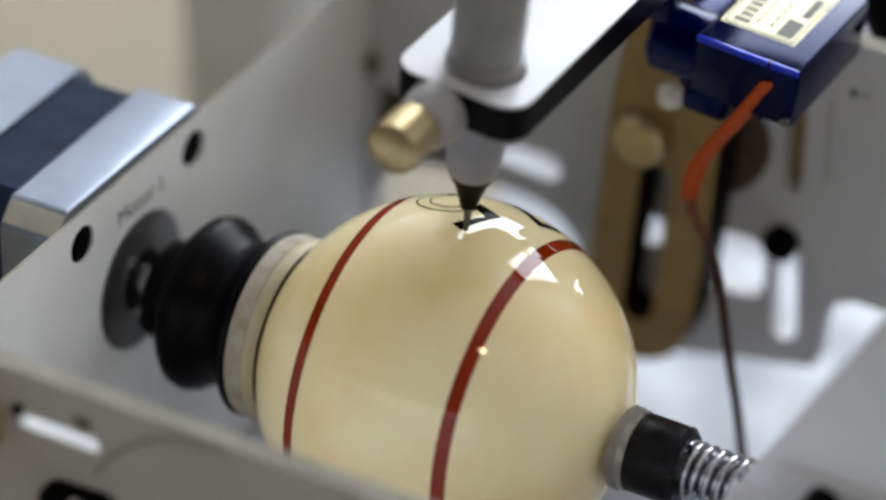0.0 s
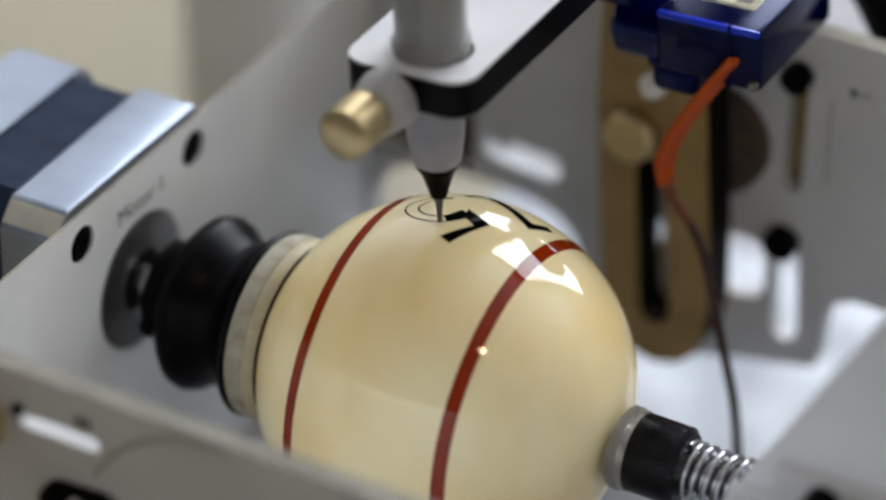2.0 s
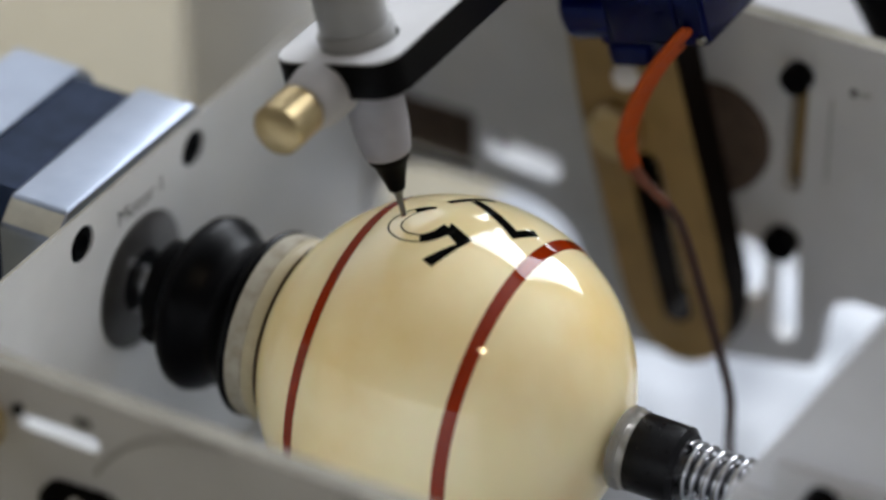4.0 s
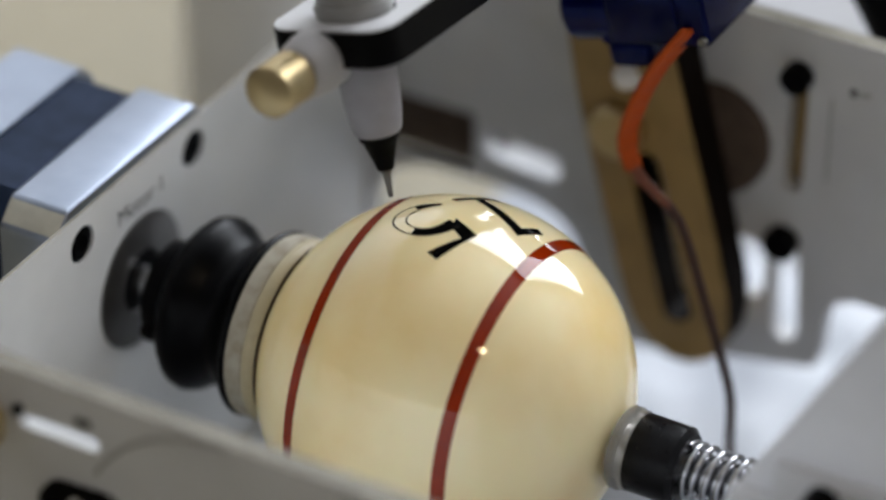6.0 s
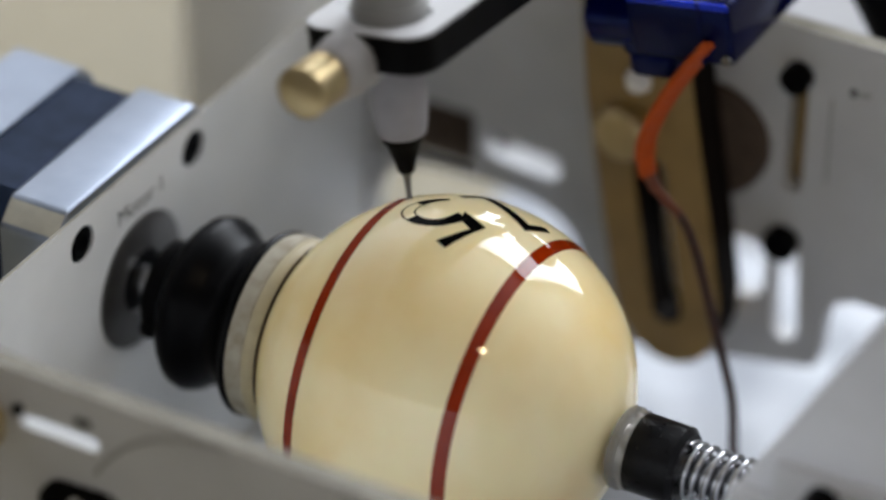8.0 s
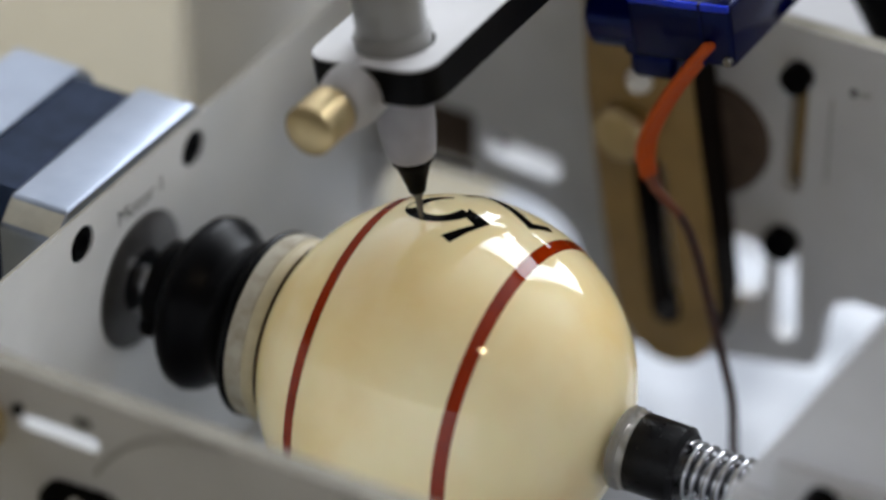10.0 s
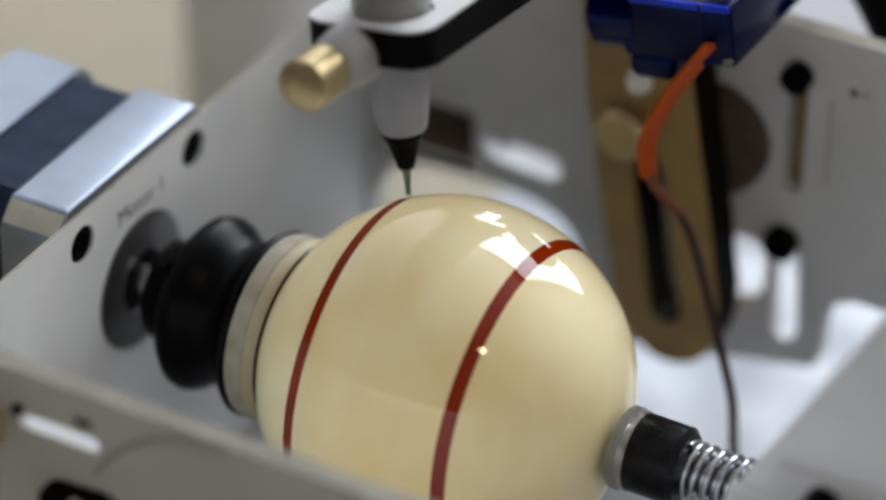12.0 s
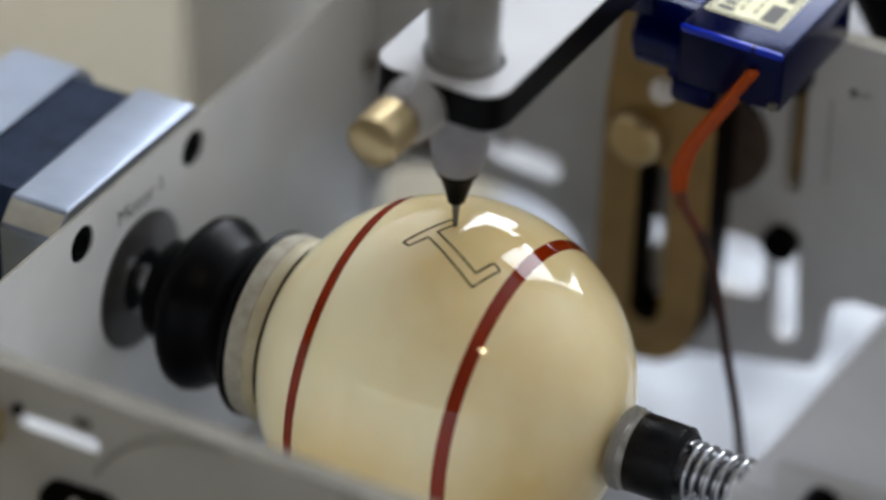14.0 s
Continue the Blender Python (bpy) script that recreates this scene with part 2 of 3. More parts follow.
def lathe(profile, axis="x", seg=48, centre=(0, 0, 0), bm=None):
    """Turns (along, radius) pairs round an axis."""
    bm = bm or bmesh.new()
    rings = []
    c = Vector(centre)
    for a, r in profile:
        ring = []
        for i in range(seg):
            u, w = math.cos(2 * math.pi * i / seg), math.sin(2 * math.pi * i / seg)
            p = {"x": (a, r * u, r * w), "y": (r * u, a, r * w), "z": (r * u, r * w, a)}[axis]
            ring.append(bm.verts.new(c + Vector(p)))
        rings.append(ring)
    for p, q in zip(rings, rings[1:]):
        for i in range(seg):
            j = (i + 1) % seg
            bm.faces.new((p[i], p[j], q[j], q[i]))
    for ring, (a, r) in ((rings[0], profile[0]), (rings[-1], profile[-1])):
        if r > 1e-3:
            bm.faces.new(ring)
    bmesh.ops.remove_doubles(bm, verts=bm.verts, dist=1e-4)
    return bm


def tube(points, r, seg=12, flat=1.0, bm=None):
    bm = bm or bmesh.new()
    pts = [Vector(p) for p in points]
    rings = []
    up = Vector((0.3, 0.2, 0.93))
    for i, p in enumerate(pts):
        d = (pts[min(i + 1, len(pts) - 1)] - pts[max(i - 1, 0)]).normalized()
        side = d.cross(up).normalized()
        up = side.cross(d).normalized()
        rings.append([bm.verts.new(p + r * (math.cos(2 * math.pi * k / seg) * side + flat * math.sin(2 * math.pi * k / seg) * up)) for k in range(seg)])
    for p, q in zip(rings, rings[1:]):
        for i in range(seg):
            j = (i + 1) % seg
            bm.faces.new((p[i], p[j], q[j], q[i]))
    bm.faces.new(rings[0])
    bm.faces.new(rings[-1])
    return bm


def circle(cx, cy, r, n=28):
    return [(cx + r * math.cos(2 * math.pi * i / n), cy + r * math.sin(2 * math.pi * i / n)) for i in range(n)]


def slot(x0, y0, x1, y1, r, n=10):
    a = math.atan2(y1 - y0, x1 - x0)
    return ([(x1 + r * math.cos(a + math.pi * (i / n - 0.5)), y1 + r * math.sin(a + math.pi * (i / n - 0.5))) for i in range(n + 1)]
            + [(x0 + r * math.cos(a + math.pi * (i / n + 0.5)), y0 + r * math.sin(a + math.pi * (i / n + 0.5))) for i in range(n + 1)])


def panel(outer, holes, plane, lo, hi):
    """A sheet with openings: outlines in the plane 'yz', 'xz' or 'xy', from lo to hi across it."""
    bm = bmesh.new()
    put = {"yz": lambda a, b: (lo, a, b), "xz": lambda a, b: (a, lo, b), "xy": lambda a, b: (a, b, lo)}[plane]
    edges = []
    for loop in [outer] + list(holes):
        vs = [bm.verts.new(put(a, b)) for a, b in loop]
        edges += [bm.edges.new((vs[i], vs[(i + 1) % len(vs)])) for i in range(len(vs))]
    bmesh.ops.triangle_fill(bm, edges=edges, use_beauty=True)
    move = {"yz": (hi - lo, 0, 0), "xz": (0, hi - lo, 0), "xy": (0, 0, hi - lo)}[plane]
    out = bmesh.ops.extrude_face_region(bm, geom=list(bm.faces))["geom"]
    bmesh.ops.translate(bm, vec=move, verts=[g for g in out if isinstance(g, bmesh.types.BMVert)])
    return bm


def faced(ob, mat, test):
    """Gives the faces that pass the test a second material."""
    ob.data.materials.append(mat)
    for f in ob.data.polygons:
        if test(f):
            f.material_index = 1
    return ob


def rounded(x0, x1, y0, y1, r, n=6):
    pts = []
    for cx, cy, a in ((x1 - r, y1 - r, 0), (x0 + r, y1 - r, 90), (x0 + r, y0 + r, 180), (x1 - r, y0 + r, 270)):
        pts += [(cx + r * math.cos(radians(a + 90 * i / n)), cy + r * math.sin(radians(a + 90 * i / n))) for i in range(n + 1)]
    return pts


# ---- the room ----
structure("floor", box(-900, 900, -1250, 1700, -820, -783, 0), CEILING, "plain grey room floor under the table", "floor")
structure("ceiling", box(-900, 900, -1250, 1700, 1667, 1720, 0), CEILING_WHITE, "plain white painted ceiling", "ceiling")
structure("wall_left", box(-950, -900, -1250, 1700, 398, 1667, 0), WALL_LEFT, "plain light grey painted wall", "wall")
# unseen dark strip of wall, added so the ball's left ring reflects something dark
structure("wall_left_lower", box(-950, -900, -1250, 1700, -783, 398, 0), DARK_LOW_WALL, "plain dark brown lower wall, unseen, added to darken a reflection", "wall")
structure("wall_right", box(900, 950, -1250, 1700, -783, 1667, 0), WALL, "plain grey wall, unseen, toned down to bounce less light", "wall")
structure("wall_front", box(-900, 900, -1300, -1250, -783, 1667, 0), CEILING, "plain grey painted wall", "wall")
structure("wall_window", panel([(-900, -783), (900, -783), (900, 1667), (-900, 1667)], [[(-620, 270), (700, 270), (700, 1575), (-620, 1575)]], "xz", 1600, 1700),
          CEILING, "grey painted wall with a wide window opening", "wall")
table = structure("table", box(-700, 700, -500, 900, -H - 30, -H - 0.4, 4), TABLE, "beige laminate table top under the machine", "table")


def crumpled_sheet(x0, x1, y0, y1, nx, ny):
    """A thin plastic sheet with soft folds."""
    bm = bmesh.new()
    grid = []
    for j in range(ny + 1):
        row = []
        for i in range(nx + 1):
            x, y = x0 + (x1 - x0) * i / nx, y0 + (y1 - y0) * j / ny
            fold = noise.noise((x / 26, y / 19, 0.3)) + 0.5 * noise.noise((x / 11, y / 13, 4.1))
            row.append(bm.verts.new((x, y, 1.6 + 1.3 * fold)))
        grid.append(row)
    for p, q in zip(grid, grid[1:]):
        for i in range(nx):
            bm.faces.new((p[i], p[i + 1], q[i + 1], q[i]))
    out = bmesh.ops.extrude_face_region(bm, geom=list(bm.faces))["geom"]
    bmesh.ops.translate(bm, vec=(0, 0, -0.3), verts=[g for g in out if isinstance(g, bmesh.types.BMVert)])
    return bm


sheet = tagged(part("plastic_sheet", crumpled_sheet(-52, 130, -40, 122, 130, 110), PAPER, smooth=180), "crumpled white plastic sheet under the drawing machine", "plastic sheet")
paper = tagged(part("paper_sheet", box(-76, 170, 124, 300, -0.3, 0.3, 0.1), SHEET_PAPER), "white paper sheet lying behind the machine", "paper")

# ---- machine frame ----
YF, YB = -40.0, 70.0
frame_thing = thing("plotter_frame", (0, 0, -H), "white fibreglass frame of a small ball-drawing machine", "machine frame")


def fp(name, bm, mat, parent=None, label="", smooth=40):
    """A part of the frame, its bmesh given round the ball's centre."""
    for v in bm.verts:
        v.co.z += H
    return part(name, bm, mat, parent or frame_thing, label, smooth)


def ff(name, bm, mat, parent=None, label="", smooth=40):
    """A front wall part, scaled by 0.942 about the camera's eye to keep its view, 65 mm before the ball's axis."""
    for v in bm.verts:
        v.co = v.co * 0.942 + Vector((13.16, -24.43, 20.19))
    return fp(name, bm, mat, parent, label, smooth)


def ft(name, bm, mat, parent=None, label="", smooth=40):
    """A tail wall part, pushed out 1.06 times from the camera's eye so its view stays, 19 mm before the ball's axis.
    """
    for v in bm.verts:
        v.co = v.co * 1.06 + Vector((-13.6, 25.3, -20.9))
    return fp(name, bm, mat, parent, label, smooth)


mounts = [circle(a, b, 3.1) for a in (-15.5, 15.5) for b in (-15.5, 15.5)]
left_plate = fp("motor_plate", panel([(-75, -H), (YB, -H), (YB, 20.9), (-75, 20.9)], mounts + [circle(0, 0, 11.4, 48)], "yz", -54.6, -54.0), PANEL, label="white motor plate with black screw holes")
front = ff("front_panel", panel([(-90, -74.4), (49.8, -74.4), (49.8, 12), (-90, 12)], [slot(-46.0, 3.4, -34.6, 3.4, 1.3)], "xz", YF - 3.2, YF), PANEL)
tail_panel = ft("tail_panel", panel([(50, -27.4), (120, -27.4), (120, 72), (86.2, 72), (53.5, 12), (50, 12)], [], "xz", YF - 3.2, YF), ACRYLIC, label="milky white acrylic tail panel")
ARCH = [(-32.5 + 20.5 * math.copysign(abs(math.cos(radians(a))) ** 0.6, math.cos(radians(a))), -30.5 + 17.0 * math.sin(radians(a)) ** 0.7) for a in range(0, 180, 9)] + [(-53.0, -30.5)]
back_holes = [slot(23.8, 4.5, 23.7, 24, 1.7), slot(24.5, -23.5, 23.4, -6.5, 2.3), rounded(6.2, 20.3, -19.6, -8.2, 3.0), slot(-0.2, -13.6, 0.0, -11.8, 1.9), slot(-29.5, -6.0, -19.5, -7.0, 2.3), ARCH,
              rounded(-53, -33.5, -13.8, -1.2, 0.8)]
back = fp("back_panel", panel([(-54, -H), (-24, -H), (-22, -36.5), (0, -36.3), (16, -32.4), (29.8, -29.4), (30.8, -27.5), (31.2, -19.5), (32.6, -16), (36, -14.2), (54, -14.2), (58, -18), (58, -H), (90, -H), (90, 33), (-54, 33)], back_holes, "xz", YB, YB + 3.2), REAR, label="rear panel with slots and openings, darker in colour for its shade")

# tan cut edge on the upward rims only, dark enough to dim the light there
for plate in (left_plate, front, back):
    top = max(v.co.z for v in plate.data.vertices)
    faced(plate, EDGE, lambda f: f.normal.z > 0.9 and f.center.z > top - 0.0005)

# ---- motor behind the left plate ----
motor = thing("stepper_motor", (-54.7, -0.4, 1.3), "silver and black stepper motor bolted to the frame", "motor")


def octagon(h, c):
    return [(h, h - c), (h - c, h), (c - h, h), (-h, h - c), (-h, c - h), (c - h, -h), (h - c, -h), (h, c - h)]


def softened(bm, size):
    sharp = [e for e in bm.edges if len(e.link_faces) == 2 and e.calc_face_angle(0) > 0.5]
    bmesh.ops.bevel(bm, geom=sharp, offset=size, segments=3, affect="EDGES", profile=0.5)
    return bm


bell = part("front_bell", softened(panel(octagon(21.15, 3.6), [], "yz", -10.2, 0), 0.65), ALU, motor, "brushed aluminium end bell, upper corner tinted for a warm reflection")
# the cream of this chamfer stands for the table's reflection in the metal
faced(bell, CREAM_REFLECT, lambda f: f.normal.y < -0.6 and f.normal.z > 0.6)
part("stator", panel(octagon(20.6, 5), [], "yz", -21, -10.2), LAMINATE, motor, "dark laminated stator")
part("rear_bell", panel(octagon(21.15, 3.6), [], "yz", -33, -21), ALU, motor, "brushed aluminium end bell")
boss = part("boss", lathe([(-0.5, 11.2), (0.7, 11.2), (1.0, 10.8), (1.0, 5.2), (0.6, 5.0), (0.6, 0)], centre=(0, 0.4, -1.3)), BOSS, motor, "grey steel boss")
# black disc in place of the shade in the recess round the shaft
part("recess_disc", lathe([(0.55, 5.1), (0.8, 4.9), (0.8, 2.6), (0.55, 2.5)], centre=(0, 0.4, -1.3)), RUBBER, boss, "black disc for the dark recess round the shaft")
for a in (-15.5, 15.5):
    for b in (-15.5, 15.5):
        part("mount_screw", lathe([(0.0, 2.9), (0.4, 2.9), (0.5, 2.6), (0.5, 1.4), (0.2, 1.3), (0.2, 0)], seg=24, centre=(0, a + 0.4, b - 1.3)), RUBBER, motor, "black socket screw")

# ---- ball ----
ball = thing("billiard_ball", (0, 0, 0), "glossy ivory ball with red rings and black drawn digits", "ball")


def sphere_mesh():
    return lathe([(-R * math.cos(math.pi * i / 96), R * math.sin(math.pi * i / 96)) for i in range(97)], seg=160)


part("ball_body", sphere_mesh(), IVORY, ball, smooth=180)


def band(x0, x1, r, seg=160, n=4):
    bm = bmesh.new()
    rings = []
    for i in range(n + 1):
        x = x0 + (x1 - x0) * i / n
        q = math.sqrt(r * r - x * x)
        rings.append([bm.verts.new((x, q * math.cos(2 * math.pi * k / seg), q * math.sin(2 * math.pi * k / seg))) for k in range(seg)])
    for p, q in zip(rings, rings[1:]):
        for k in range(seg):
            bm.faces.new((p[k], p[(k + 1) % seg], q[(k + 1) % seg], q[k]))
    return bm


for c in (-12.34, 12.6):
    part("red_ring", band(c - 0.95, c + 0.95, R + 0.03), RED, ball, "dark red ring", smooth=180)

# ---- chuck ----
chuck = thing("chuck", (-54, 0, 0), "black rubber chuck with a worn cork ring", "chuck")
part("shaft", lathe([(0.3, 2.5), (7, 2.5)]), BRIGHT, chuck, "bright steel motor shaft")
hub = part("hub", lathe([(4.4, 2.6), (4.4, 6.6), (4.8, 7.8), (8.6, 8.8), (9.6, 8.6), (9.6, 4)]), GLOSS_RUBBER, chuck)
part("grub_screw", lathe([(-9.0, 0.6), (-9.0, 1.4), (-8.7, 1.6), (-7.0, 1.6)], axis="y", seg=20, centre=(6.6, 0, -1.5)), BLACK, hub, "black grub screw")
part("cup", lathe([(8.8, 6), (9.2, 9.8), (10.1, 12.3), (11.4, 13.6), (12.8, 13.9), (14.2, 13.5), (15.8, 12.3), (17.8, 11.4), (19.3, 11.5), (20.7, 12.5), (21.8, 13.7), (22.6, 14.5), (23.2, 14.8), (23.8, 14.6), (23.8, 10)]), GLOSS_RUBBER, chuck)
part("pad", lathe([(23.5, 10), (23.5, 14.2), (24.0, 14.5), (26.6, 14.6), (26.8, 14.4), (26.8, 10)]), FELT, chuck)
part("pad_ring", lathe([(26.7, 10), (26.7, 14.4), (27.0, 14.6), (28.3, 14.7), (28.8, 14.4), (28.8, 10)]), CREAM, chuck, "cream plastic ring")
part("seal", lathe([(28.75, 11), (28.75, 14.3), (28.9, 14.35), (29.0, 14.2), (29.0, 11)]), DEEP, chuck)
# ---- tailstock ----
tail = thing("tailstock", (28.57, 0, -0.3), "spring-loaded tail support with black cap pressing the ball", "tailstock")
part("clear_disc", lathe([(0.2, 3.0), (0.6, 5.6), (0.8, 6.1), (1.1, 6.35), (2.2, 6.4), (2.4, 6.1), (3.6, 6.1), (3.6, 3)]), CLEAR, tail, "clear plastic washer")
part("cap", lathe([(3.5, 3), (3.5, 5.8), (3.8, 6.0), (10.6, 6.0), (11.4, 5.2), (11.4, 2)]), GLOSS_BLACK, tail)
part("rod", lathe([(-0.1, 3.0), (46, 3.0)]), STEEL, tail)
coil = [(11.6 + (1.3 * i / 24 if i < 36 else 1.95 + 1.95 * (i - 36) / 24), 4.0 * math.sin(2 * math.pi * i / 24), 4.1 * math.cos(2 * math.pi * i / 24)) for i in range(24 * 14)]
part("spring", tube(coil, 0.46, 10), STEEL, tail)

# ---- pen carriage: turns about the axis through the ball's centre ----
carriage = thing("pen_carriage", (0, 0, 0), "swinging brown pen carriage with blue servo and grey pen", "pen carriage")
BRACKET = [(-2.5, 48), (-4.0, 30), (-5.0, 18), (-5.1, 4), (-4.9, -19), (-4.2, -23.5), (-2.2, -27), (0.8, -29.8), (4.4, -30.8), (8.2, -30.0), (11.4, -27.4), (13.2, -23.5), (14.2, -18), (14.5, -4), (14.3, 12), (14.3, 27), (9, 31), (9, 48)]
bracket = part("bracket", panel(BRACKET, [slot(4.4, -20.4, 4.4, 5.2, 2.75)], "xz", 59.6, 67.4), BROWN, carriage, "brown laminate bracket with a slot and charred edges")
faced(bracket, DARKWOOD, lambda f: abs(f.normal.y) < 0.5)
part("screw_head", lathe([(-4, 0), (-4, 3.6), (-3.2, 4.5), (0, 4.5)], axis="y", centre=(1.6, 60, 12.6)), BRASS, carriage, "brass screw head")
# white base colour takes the place of the bright reflection on this screw
part("screw_head", lathe([(-3.0, 0), (-2.8, 0.9), (-2.2, 1.6), (-1.2, 2.1), (0, 2.3)], axis="y", centre=(4.9, 60, 21.6)), WHITE_SPOT, carriage, "domed screw, coloured white for its bright reflection")
part("hinge_pin", lathe([(-9.2, 1.3), (13, 1.3)], seg=20, centre=(0, 46.0, 54)), BLACK, carriage)

servo = part("servo", box(14.4, 31.6, 42, 67.5, 35.8, 46.0, 0.8, 3), BLUE, carriage, "translucent blue servo case")
part("gear_case", lathe([(6.0, 0), (6.0, 4.6), (7.0, 5.6), (14.6, 5.6)], seg=36, centre=(0, 47.8, 40.2)), BLUE_DARK, servo, "darker blue gear case")
part("gear_housing", box(7.6, 14.6, 47, 63, 35.4, 44.6, 2.6, 4), BLUE_DARK, servo, "rounded dark blue gear housing")
part("mount_tab", box(12.2, 14.6, 43, 67, 35.2, 43.4, 0.8), BLUE_DARK, servo)
part("screw_foot", box(13.0, 20.8, 42.6, 49, 31.6, 36.2, 1.4, 3), BLUE_DARK, servo, "dark blue screw foot")
# brighter blue strip, put in for the highlight along the case's top edge
part("edge_glint", box(14.6, 31.4, 41.7, 42.6, 45.0, 46.1, 0.3, 3), BLUE_GLINT, servo, "brighter blue strip for the highlight on the case edge")
part("seam", box(26.4, 26.9, 41.66, 42.6, 35.9, 46.13, 0.0), BLUE_DARK, servo, "seam of the case")
label = part("label", box(15.6, 27.8, 48, 66.2, 45.95, 46.08, 0.0), LABEL, servo, "pale gold foil label with dark print")
PRINTED = [(16.0, 27.4, 48.3, 48.7), (16.0, 16.3, 48.3, 66), (27.1, 27.4, 48.3, 66), (16.0, 27.4, 65.6, 66.0), (16.9, 19.6, 49.3, 50.6), (24.0, 26.7, 49.3, 54.5), (25.2, 26.6, 56.0, 62.0)]
PRINTED += [(17.2, 19.3, 51.2 + 1.7 * k, 52.3 + 1.7 * k) for k in range(8)] + [(20.2, 20.6, 50.5 + 2.2 * k, 52.0 + 2.2 * k) for k in range(5)] + [(22.4, 22.8, 50.5 + 2.2 * k, 52.0 + 2.2 * k) for k in range(4)]
for x0, x1, y0, y1 in PRINTED:
    part("print_bar", box(x0, x1, y0, y1, 46.07, 46.13, 0.0), LABEL_DARK, label)
part("case_screw", lathe([(41.3, 0), (41.3, 0.7), (42.2, 0.8)], axis="y", seg=16, centre=(30.6, 0, 37.0)), BOSS, servo)

lever = part("pen_lever", panel(rounded(-10.6, 10, -8, 56, 4), [circle(0.8, 0, 5.6, 32)], "xy", 51.8, 57.2), BLACK, carriage, "black-edged pen holder bar")
part("hinge_post", box(3.5, 9.0, 44, 48.2, 44.0, 52.0, 0.5), BLUE_DARK, carriage)
part("bar_top", panel(rounded(-10.5, 9.9, -7.9, 56, 4), [circle(0.8, 0, 5.5, 32)], "xy", 57.2, 57.5), WHITE_GLOSS, lever, "white top face of the bar")
part("hinge_plate", panel(rounded(-8.7, 9.7, 41, 55.6, 1.2), [], "xy", 57.45, 58.3), WHITE_GLOSS, lever, "white hinge plate at the end of the bar")
part("hinge_gap", box(-8.6, 9.6, 40.3, 40.9, 57.45, 57.56, 0.0), BOSS, lever, "dark gap across the bar")
for sx in (-4.6, 5.6):
    part("hinge_screw", lathe([(58.2, 2.0), (59.0, 1.8), (59.3, 1.2), (59.3, 0)], axis="z", seg=24, centre=(sx, 45.5, 0)), STEEL, lever, "small steel screw")
PENX = 0.2
part("needle", lathe([(28.6, 0.0), (28.7, 0.36), (30.6, 0.46), (32.2, 0.62), (33.2, 1.1)], axis="z", seg=20, centre=(PENX, 0, 0)), BOSS, lever, "fine metal pen tip")
part("cone", lathe([(32.9, 0.6), (33.1, 1.25), (34.5, 1.6), (37.5, 2.55), (38.0, 3.0), (38.9, 3.2), (39.0, 2.2)], axis="z", seg=32, centre=(PENX, 0, 0)), RUBBER, lever, "black pen nose")
part("grip", lathe([(38.8, 2.3), (38.9, 3.3), (39.2, 3.55), (41.0, 3.9), (44.0, 4.25), (51.9, 4.55)], axis="z", seg=40, centre=(PENX, 0, 0)), BARREL_LOW, lever, "light grey pen grip")
part("collar", lathe([(57.0, 5.5), (59.0, 5.8), (59.6, 5.5)], axis="z", seg=40, centre=(PENX, 0, 0)), BARREL, lever)
part("barrel", lathe([(51.5, 4.9), (58, 4.9), (59, 5.2), (120, 5.6), (121, 5.0)], axis="z", seg=40, centre=(PENX, 0, 0)), BARREL, lever, "grey pen barrel")
part("clamp_boss", lathe([(-12.2, 1.8), (-12.2, 3.4), (-11.5, 4.2), (-7.6, 4.8), (-5.0, 4.8)], axis="y", seg=36, centre=(-2.6, -0.5, 52.8)), MILKY, lever, "milky plastic clamp boss")
part("thumb_screw", lathe([(-18.8, 0), (-18.8, 3.3), (-18.3, 3.9), (-12, 3.9), (-11.4, 3.3), (-11.4, 1.6), (-7, 1.6)], axis="y", seg=40, centre=(-3.4, -0.8, 52.4)), BRASS, lever, "turned brass thumb screw")

# ---- ink on the ball: glyphs in (x, s) mm, s along the ball from its top ----


def on_ball(x, s, r):
    q = math.sqrt(r * r - x * x)
    return Vector((x, q * math.sin(s / R), q * math.cos(s / R)))


def strip(a, b, n, lift, bm=None):
    """A ribbon of ink between two rows of (x, s) points."""
    bm = bm or bmesh.new()
    rows = []
    for p, q in zip(a, b):
        rows.append([bm.verts.new(on_ball(p[0] + (q[0] - p[0]) * k / n, p[1] + (q[1] - p[1]) * k / n, R + lift)) for k in range(n + 1)])
    for p, q in zip(rows, rows[1:]):
        for k in range(n):
            bm.faces.new((p[k], p[k + 1], q[k + 1], q[k]))
    return bm


def between(p, q, n):
    return [(p[0] + (q[0] - p[0]) * i / n, p[1] + (q[1] - p[1]) * i / n) for i in range(n + 1)]


def ribbon(path, widths, lift, bm=None):
    left, right = [], []
    for i, p in enumerate(path):
        a, b = path[max(i - 1, 0)], path[min(i + 1, len(path) - 1)]
        d = math.hypot(b[0] - a[0], b[1] - a[1]) or 1
        nx, ns = -(b[1] - a[1]) / d, (b[0] - a[0]) / d
        w = widths[i] / 2
        left.append((p[0] + nx * w, p[1] + ns * w))
        right.append((p[0] - nx * w, p[1] - ns * w))
    return strip(left, right, 2, lift, bm)


